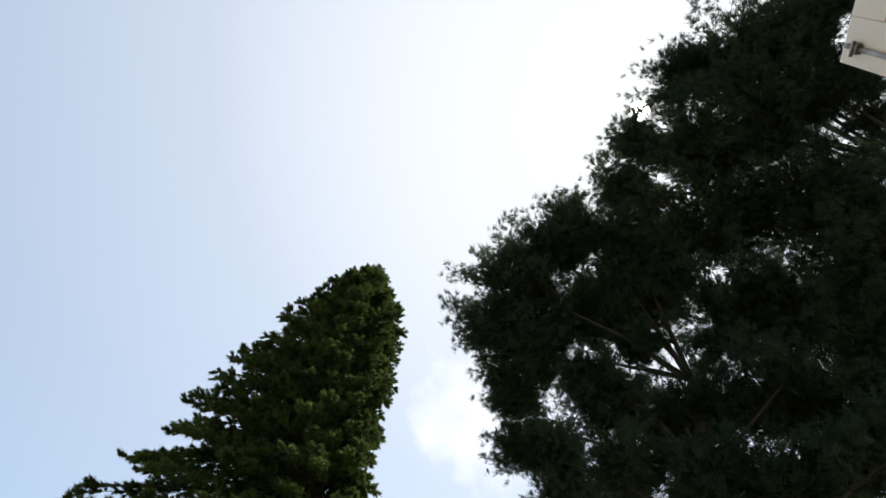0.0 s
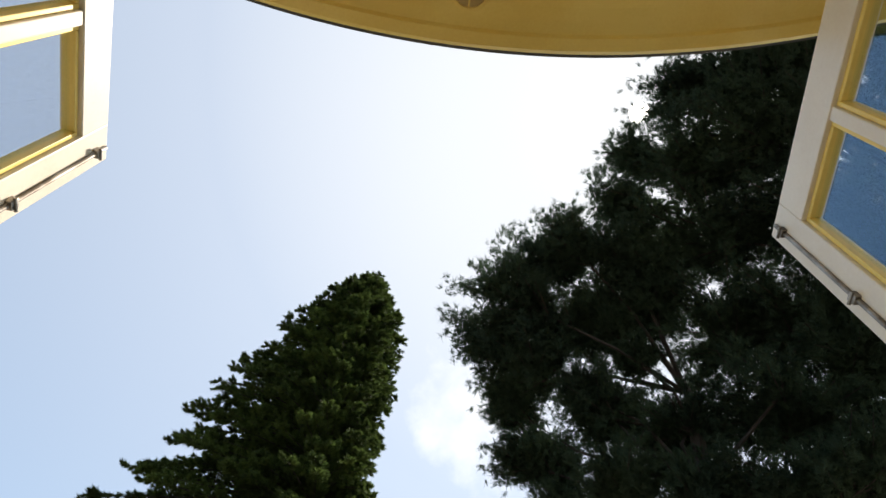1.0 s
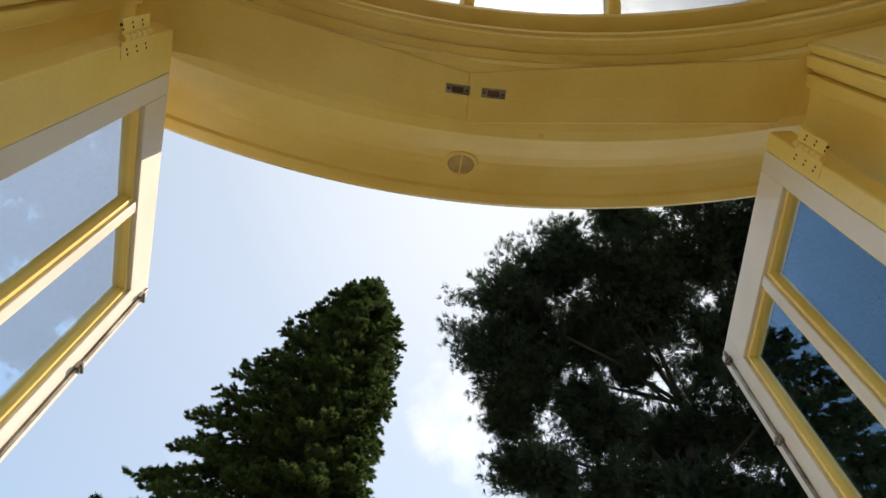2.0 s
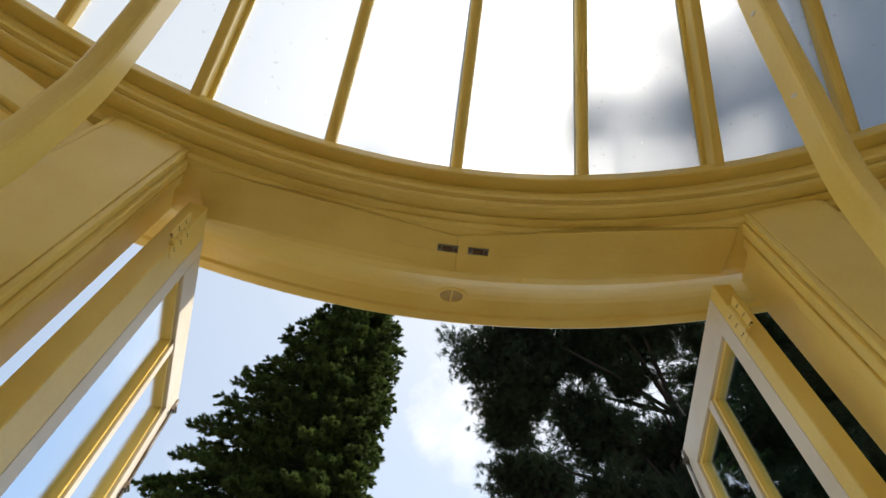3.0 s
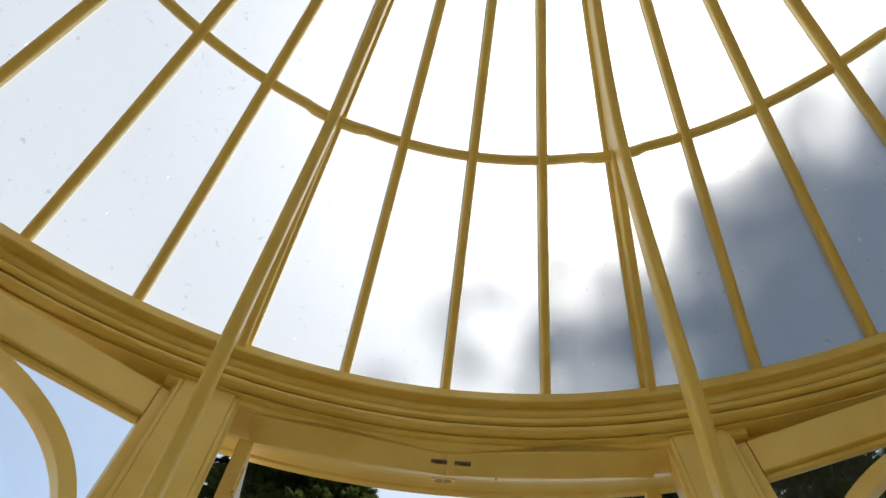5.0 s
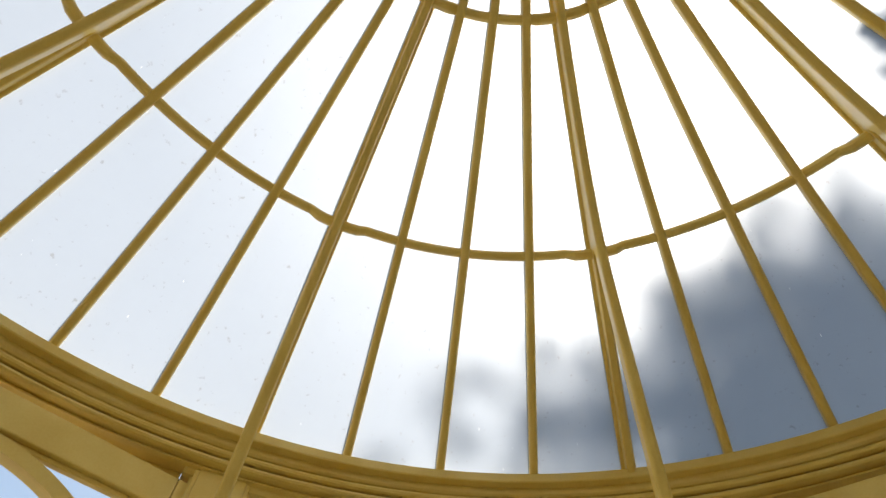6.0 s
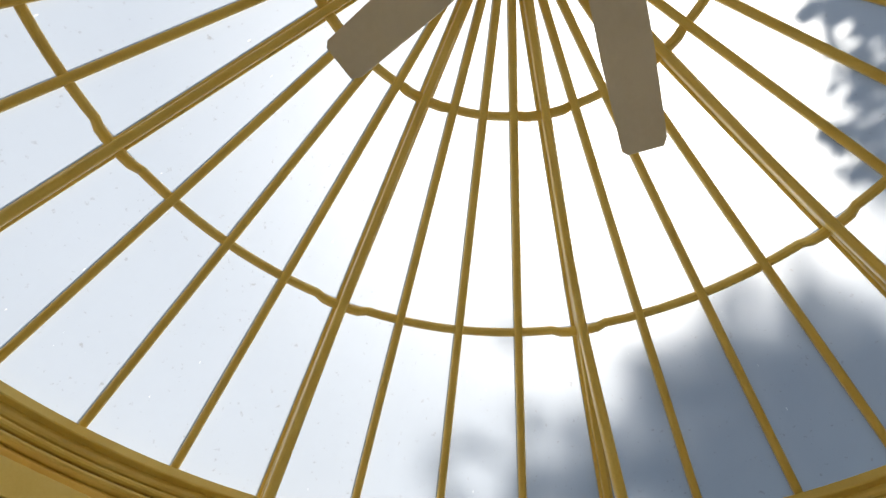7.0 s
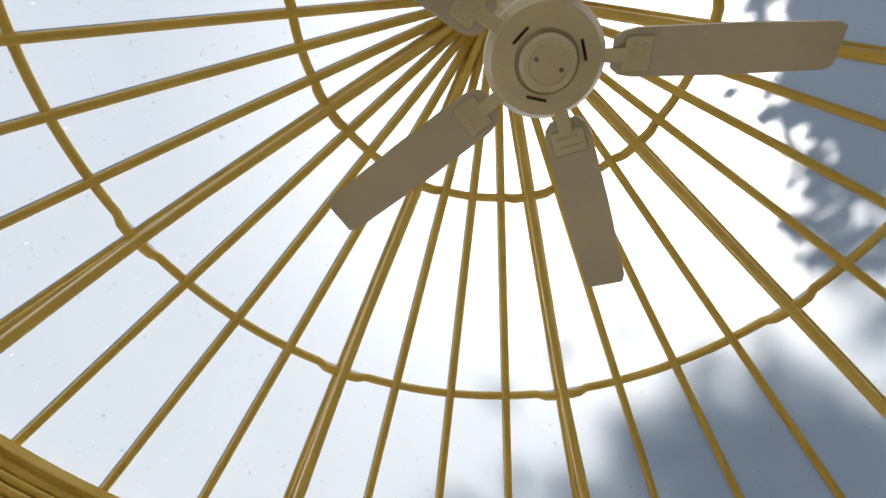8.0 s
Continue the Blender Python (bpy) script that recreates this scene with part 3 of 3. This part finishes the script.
for name, hinge, free, mirror in (("door_1", (-0.780, 2.255), (-0.970, 2.872), -1), ("door_2", (0.495, 2.350), (0.588, 2.976), 1)):
    d = Vector(free) - Vector(hinge)
    leaf = french_door(name, -mirror, d.length, 2.11, 0.05 if mirror < 0 else 0.0)
    off = Vector((-0.013 if mirror < 0 else 0.005, 0.002))
    leaf.matrix_world = Matrix.Translation((*(Vector(hinge) + off), 0)) @ Matrix.Rotation(math.atan2(d.y, d.x), 4, "Z")


# ---- ceiling fan ----
def ceiling_fan():
    ob = thing("ceiling_fan", "cream enamelled ceiling fan with five flat taupe blades at rest", "ceiling fan")
    part("downrod", cyl(bmesh.new(), 0.012, 0.012, 0.10, 1.15, 16), FAN_BODY, ob)
    part("canopy", lathe([(0, 1.15), (0.06, 1.15), (0.062, 1.12), (0.03, 1.07), (0, 1.07)], 0, 360, 28, full=True), FAN_BODY, ob)
    body = [(0, 0.13), (0.04, 0.125), (0.07, 0.10), (0.108, 0.085), (0.118, 0.06), (0.118, 0.03), (0.105, 0.008), (0.085, 0.0), (0.062, -0.004), (0.06, 0.006), (0, 0.006)]
    housing = part("motor_housing", lathe(body, 0, 360, 48, full=True), FAN_BODY, ob)
    cap = [(0, 0.0), (0.053, 0.0), (0.054, -0.020), (0.048, -0.030), (0.038, -0.033), (0.036, -0.030), (0, -0.030)]
    sw = part("switch_cap", lathe(cap, 0, 360, 40, full=True), FAN_BODY, ob)
    for a in (20, 200):
        bm = cyl(bmesh.new(), 0.004, 0.004, -0.034, -0.029, 10, Matrix.Translation(polar(0.026, a)))
        part("screw", bm, STEEL, sw)
    # slots aren't cut; thin dark bars carry the shade inside them
    for a in (130, 250, 10):
        bm = block((-0.02, -0.0025, 0.0), (0.02, 0.0025, 0.010))
        part("slot_shade", bm, RUST, housing, "dark bar for the shade in a vent slot").matrix_local = Matrix.Rotation(radians(a), 4, "Z") @ Matrix.Translation((0, 0.071, -0.006))
    for i in range(5):
        m = Matrix.Rotation(radians(-3.8 + 72 * i), 4, "Z") @ Matrix.Rotation(radians(11), 4, "X")
        # blade outline: rounded root, slowly widening, soft tip corners
        out = [(0.13, -0.034), (0.145, -0.050), (0.17, -0.057), (0.34, -0.060), (0.520, -0.056), (0.538, -0.046), (0.540, 0.042), (0.530, 0.054), (0.34, 0.059), (0.17, 0.057), (0.145, 0.050), (0.13, 0.034)]
        out = [(0.13 + (x - 0.13) * 1.05, y * 0.84) for x, y in out]
        bm = bmesh.new()
        lowv = [bm.verts.new((x, y, 0.028)) for x, y in out]
        highv = [bm.verts.new((x, y, 0.035)) for x, y in out]
        bm.faces.new(lowv[::-1])
        bm.faces.new(highv)
        for j in range(len(out)):
            bm.faces.new((lowv[j], lowv[(j + 1) % len(out)], highv[(j + 1) % len(out)], highv[j]))
        blade = part("blade", bm, BLADE, ob, "flat taupe fan blade")
        blade.matrix_local = m
        bm = block((0.085, -0.014, 0.016), (0.16, 0.014, 0.024), 0.003)
        box(bm, (0.150, -0.036, 0.020), (0.205, 0.036, 0.0275), 0.006)
        box(bm, (0.166, -0.022, 0.016), (0.172, 0.022, 0.020), 0.001)
        box(bm, (0.184, -0.022, 0.016), (0.190, 0.022, 0.020), 0.001)
        part("blade_iron", bm, FAN_BODY, blade, "cream blade bracket")
    return ob


fan = ceiling_fan()
fan.matrix_world = Matrix.Translation((0.014, 0.014, 2.115))


# ---- trees ----
def tube(verts, faces, line, radii, seg=7):
    """Adds a tapered limb along a line to the lists."""
    base = len(verts)
    for i, p in enumerate(line):
        t = (line[min(i + 1, len(line) - 1)] - line[max(i - 1, 0)]).normalized()
        a = t.orthogonal().normalized()
        b = t.cross(a)
        for j in range(seg):
            w = 2 * math.pi * j / seg
            verts.append(p + (a * math.cos(w) + b * math.sin(w)) * radii[i])
    for i in range(len(line) - 1):
        for j in range(seg):
            q = base + i * seg
            faces.append((q + j, q + (j + 1) % seg, q + seg + (j + 1) % seg, q + seg + j))


def needles(verts, rng, at, way, count, length, spread, width):
    """A tuft: thin pointed leaves that fan out round a direction. Arrays: at, way (n, 3)."""
    n = len(at)
    d = way[:, None, :] + rng.normal(0, spread, (n, count, 3))
    d /= np.linalg.norm(d, axis=2, keepdims=True)
    ln = length * rng.uniform(0.6, 1.15, (n, count, 1))
    side = np.cross(d, rng.normal(0, 1, (n, count, 3)))
    side /= np.linalg.norm(side, axis=2, keepdims=True) + 1e-6
    root = at[:, None, :] + rng.normal(0, length * 0.12, (n, count, 3))
    tri = np.stack([root - side * width, root + side * width, root + d * ln + side * width * 0.25], 2).reshape(-1, 3)
    verts.append(tri)


def leaf_mesh(name, chunks, mat, parent, label=""):
    v = np.concatenate(chunks).astype(np.float32)
    n = len(v) // 3
    me = bpy.data.meshes.new(name)
    me.vertices.add(len(v))
    me.vertices.foreach_set("co", v.ravel())
    me.loops.add(len(v))
    me.loops.foreach_set("vertex_index", np.arange(len(v), dtype=np.int32))
    me.polygons.add(n)
    me.polygons.foreach_set("loop_start", np.arange(0, len(v), 3, dtype=np.int32))
    me.update(calc_edges=True)
    me.materials.append(mat)
    ob = new(name, me)
    ob.parent = parent
    return tagged(ob, label, kind="stuff") if label else tagged(ob, kind="stuff")


def spruce(name, height, seed):
    """A tall old spruce, its boughs longer on the side away from the sun."""
    rng = np.random.default_rng(seed)
    ob = thing(name, "tall dark green spruce with drooping ragged boughs", "tree")
    tv, tf, leaf = [], [], []
    tube(tv, tf, [Vector((0.05 * math.sin(i), 0.05 * math.cos(i * 1.7), height * i / 12)) for i in range(13)], [0.42 * (1 - i / 12.6) + 0.02 for i in range(13)], 10)
    h = 0.15
    turn = 0.0
    while h < height - 3.0:
        reach = 0.33 + 2.05 * min(1, h / 3.9) ** 0.85 + 0.15 * max(0, h - 3.2)
        for _ in range(16 if h > 1 else 8):
            turn += 2.39996 + rng.uniform(-0.25, 0.25)
            west = math.cos(turn - math.pi * 0.97)
            length = (reach + west * (0.15 * h - 0.16 + 0.06 * max(0, h - 5))) * (rng.uniform(0.80, 1.06) if west > -0.4 else rng.uniform(0.70, 1.14))
            if length < 0.25:
                continue
            z = height - h + rng.uniform(-0.3, 0.3)
            out = Vector((math.cos(turn), math.sin(turn), 0))
            rise = 0.5 if h < 2.5 else 0.10
            line = [Vector((0, 0, z)) + out * (length * s) + Vector((0, 0, length * (rise * s - 0.62 * s * s * (1 - 0.45 * s)))) for s in (0, 0.25, 0.5, 0.75, 1)]
            tube(tv, tf, line, [0.045 * (1 - s * 0.85) for s in (0, 0.25, 0.5, 0.75, 1)], 4)
            P = np.array([tuple(q) for q in line])
            sidev = np.array(out.cross(Vector((0, 0, 1))))
            # side twigs, shorter towards the tip, each set with short needles
            k = max(8, int(length * 11))
            st = np.append(rng.uniform(0.12, 1.0, k - 2) ** 0.75, (0.97, 0.99))
            seg = np.clip((st * 4).astype(int), 0, 3)
            root = P[seg] + (P[seg + 1] - P[seg]) * (st * 4 - seg)[:, None]
            hand = np.where(np.arange(k) % 2 == 0, 1.0, -1.0) * rng.uniform(0.25, 0.9, k)
            way = np.array(out)[None] * 0.75 + sidev[None] * hand[:, None] + np.array([0, 0, 1])[None] * rng.uniform(-0.45, 0.35, (k, 1))
            way /= np.linalg.norm(way, axis=1, keepdims=True)
            ln = (0.22 + 0.52 * (1 - st)) * min(1.0, 0.4 + 0.5 * length) * rng.uniform(0.6, 1.25, k)
            along = rng.uniform(0.05, 1.0, (k, 9))
            at = (root[:, None, :] + way[:, None, :] * (ln[:, None] * along)[:, :, None]).reshape(-1, 3)
            needles(leaf, rng, at, np.repeat(way, 9, axis=0), 10, 0.15, 0.40, 0.0115)
        h += 0.30 + 0.004 * h
    raw("trunk", tv, tf, BARK, ob)
    leaf_mesh("crown", leaf, SPRUCE, ob)
    return ob


tree = spruce("spruce_tree", 26.2, 3)
tree.location = (-4.12, 19.26, -0.15)


def pine(name, base, boughs, seed, density):
    """A spreading pine: a trunk, a limb to each bough, and every bough a cloud of needle tufts."""
    rng = np.random.default_rng(seed)
    ob = thing(name, "large dark pine with spreading limbs and tufted needles against the light", "tree")
    tv, tf, leaf = [], [], []
    base = Vector(base)
    top = max(b[2] for b in boughs) * 0.93
    trunk = [base + Vector((0.35 * math.sin(i * 0.8), 0.3 * math.cos(i * 1.1) - 0.3, top * i / 11)) for i in range(12)]
    tube(tv, tf, trunk, [0.40 * (1 - i / 13) for i in range(12)], 10)
    for bx, by, bz, br, *thin in boughs:
        rng = np.random.default_rng([seed, int(bx * 10), int(by * 10), int(bz * 10)])
        c = Vector((bx, by, bz))
        flat = (c - base)
        root_z = max(2.5, bz - 0.35 * math.hypot(flat.x, flat.y) - 0.6)
        j = min(10, int(root_z / top * 11))
        root = trunk[j]
        mid = root.lerp(c, 0.5) + Vector((rng.uniform(-0.5, 0.5), rng.uniform(-0.5, 0.5), rng.uniform(-0.7, 0.2)))
        line = [root, root.lerp(mid, 0.5), mid, mid.lerp(c, 0.55), c]
        tube(tv, tf, line, [0.060, 0.050, 0.040, 0.030, 0.018], 6)
        # sprays: twigs from the limb's end into the bough, tufts along and at their tips
        br *= 1.18
        sprays = int((30 + 33 * br) * (thin[0] if thin else 1))
        for _ in range(sprays):
            d = Vector(rng.normal(0, 1, 3))
            d.normalize()
            d.z = d.z * 0.62 + 0.12
            reach = br * rng.uniform(0.45, 1.12)
            start = line[3].lerp(c, rng.uniform(0, 1.0))
            end = c + d * reach
            if rng.random() < 0.6:
                tube(tv, tf, [start, start.lerp(end, 0.55) + Vector((0, 0, -0.06)), end], [0.022, 0.014, 0.006], 3)
            n = int(density * (0.6 + 0.7 * reach))
            s = rng.uniform(0.25, 1.0, n)
            at = np.array(start)[None] + (np.array(end) - np.array(start))[None] * s[:, None] + rng.normal(0, 0.11, (n, 3))
            way = np.array(d)[None] * 0.7 + rng.normal(0, 0.45, (n, 3)) + np.array([0, 0, 0.35])
            way = way / np.linalg.norm(way, axis=1, keepdims=True)
            needles(leaf, rng, at, way, 16, 0.20, 0.42, 0.0080)
    raw("trunk", tv, tf, BARK, ob)
    leaf_mesh("crown", leaf, PINE, ob)
    return ob


NEAR_PINE = [
    (4.0, 10.8, 13.0, 0.7), (4.7, 11.4, 11.6, 0.6), (4.3, 11.2, 12.4, 0.75), (5.3, 9.6, 13.0, 0.8),
    (1.7, 11, 13.4, 1.48), (1.1, 12, 12.8, 1.09), (2.6, 10.2, 14.3, 1.12), (3.2, 9.4, 14, 0.84), (2.1, 12.1, 11.9, 1.33),
    (1.8, 13.3, 11.5, 0.76), (3.2, 11.5, 12.7, 1.22), (1.9, 13.8, 10.2, 0.71), (2.6, 13.7, 10.1, 0.98), (4.5, 9.6, 13.5, 1.05),
    (5.2, 10.6, 12.6, 1.03), (7, 10.5, 11.7, 1.79), (8.4, 9.4, 11.3, 1.81), (4, 12.2, 10.5, 1.09), (5.7, 12, 9.8, 1.41),
    (7.6, 10.8, 9.5, 1.67), (8.9, 9.6, 10, 1.41), (3.9, 12.5, 8.7, 1.09), (5.4, 12.1, 8.1, 1.14), (6.7, 11.5, 7.8, 1.19),
    (7.8, 10.6, 7.6, 1.12), (9.3, 10.1, 8.2, 1.56), (2.9, 13.8, 9, 0.66), (3.4, 12.15, 11.0, 0.8, 0.6),
]
FAR_PINE = [
    # first row: boughs at and past the view's right edge, added to block sky light
    (11.9, 7.0, 15.2, 1.4, 0.3), (12.4, 8.8, 12.8, 1.8), (12.6, 5.6, 12.6, 1.8, 0.6),
    (4.5, 8.7, 15.0, 0.92), (5.0, 7.5, 15.8, 0.78), (6.1, 5.7, 16.6, 0.75, 0.75), (5.7, 5.9, 16.5, 0.95, 0.3), (6.6, 5.45, 16.4, 0.95, 0.85), (6.5, 4.9, 16.5, 1.15, 0.12), (7.5, 4.95, 16, 0.85), (7.4, 4.5, 16.1, 1.1, 0.3),
    (8.2, 4.2, 15.2, 0.95), (6.2, 7.4, 14.8, 1.45), (7.4, 6.3, 14.6, 1.85), (8.4, 5.4, 14.2, 1.21), (6.6, 8.9, 13.5, 1.9),
    (8.1, 7.7, 13.1, 1.77), (9.3, 5.6, 13.5, 0.77, 0.4), (9.2, 8.0, 11.4, 1.35), (10, 8.5, 10.5, 1.74), (9.9, 6.4, 11.5, 1.37, 0.5),
    (9.0, 8.0, 12.2, 1.3), (8.9, 2.9, 15.4, 1.32), (9.5, 4.1, 13.6, 1.1),
]
pine("pine_tree", (5.7, 12.3, -0.15), NEAR_PINE, 5, 22)
pine("pine_tree", (10.6, 7.4, -0.15), FAR_PINE, 6, 21)


def broadleaf(name, base, fork, boughs, seed):
    """A leafy tree beside the house whose boughs hang over the glass. Bough: centre, radius, number of leaves."""
    rng = np.random.default_rng(seed)
    ob = thing(name, "green broad-leaved tree with boughs hanging over the glass dome", "tree")
    tv, tf, leaf = [], [], []
    base, fork = Vector(base), Vector(fork)
    trunk = [base.lerp(fork, i / 7) + Vector((0.10 * math.sin(i * 1.3), 0.08 * math.cos(i * 0.9), 0)) for i in range(8)]
    tube(tv, tf, trunk, [0.20 - 0.014 * i for i in range(8)], 10)
    for bx, by, bz, br, count in boughs:
        c = Vector((bx, by, bz))
        mid = fork.lerp(c, 0.5) + Vector((0, 0, 0.35))
        tube(tv, tf, [trunk[6], fork.lerp(mid, 0.5), mid, mid.lerp(c, 0.6), c], [0.07, 0.055, 0.04, 0.024, 0.01], 6)
        twigs = max(5, count // 16)
        for _ in range(twigs):
            d = Vector(rng.normal(0, 1, 3)).normalized()
            d.z *= 0.5
            end = c + d * br * rng.uniform(0.35, 1.1)
            start = mid.lerp(c, rng.uniform(0.75, 1.0))
            tube(tv, tf, [start, start.lerp(end, 0.5) + Vector((0, 0, 0.03)), end], [0.009, 0.006, 0.003], 3)
            n = max(3, count // twigs)
            sp = rng.uniform(0.45, 1.0, n)
            at = np.array(start)[None] + (np.array(end) - np.array(start))[None] * sp[:, None] + rng.normal(0, 0.035, (n, 3))
            way = np.array(d)[None] * 0.8 + rng.normal(0, 0.6, (n, 3)) + np.array([0, 0, -0.15])
            way /= np.linalg.norm(way, axis=1, keepdims=True)
            side = np.cross(way, rng.normal(0, 0.35, (n, 3)) + np.array([0, 0, 1]))
            side /= np.linalg.norm(side, axis=1, keepdims=True) + 1e-6
            ln, wd = rng.uniform(0.07, 0.115, (n, 1)), rng.uniform(0.022, 0.034, (n, 1))
            fold = np.cross(side, way) * wd * 0.35
            tip, belly = at + way * ln, at + way * ln * 0.45
            for hand in (1, -1):
                edge = belly + side * wd * hand + fold
                leaf.append(np.stack([at, edge, tip], 1).reshape(-1, 3))
    raw("trunk", tv, tf, BARK, ob)
    leaf_mesh("crown", leaf, LEAF, ob)
    return ob


LEAFY = [
    (2.49, 0.99, 6.76, 0.34, 620), (2.68, 1.16, 6.88, 0.40, 700), (2.89, 1.14, 7.21, 0.50, 1000), (2.41, 1.23, 6.57, 0.17, 75),
    (2.22, 1.09, 6.46, 0.10, 24), (2.59, 1.37, 6.69, 0.16, 60), (2.51, 1.22, 6.53, 0.14, 60), (2.69, 1.63, 7.48, 0.11, 36),
    (2.91, 1.83, 7.57, 0.16, 55), (2.95, 2.02, 7.95, 0.14, 45), (2.96, 1.87, 7.31, 0.15, 60), (2.29, 1.01, 6.21, 0.13, 50),
]
broadleaf("leafy_tree", (5.6, -1.6, -0.15), (4.3, -0.2, 5.2), LEAFY, 9)
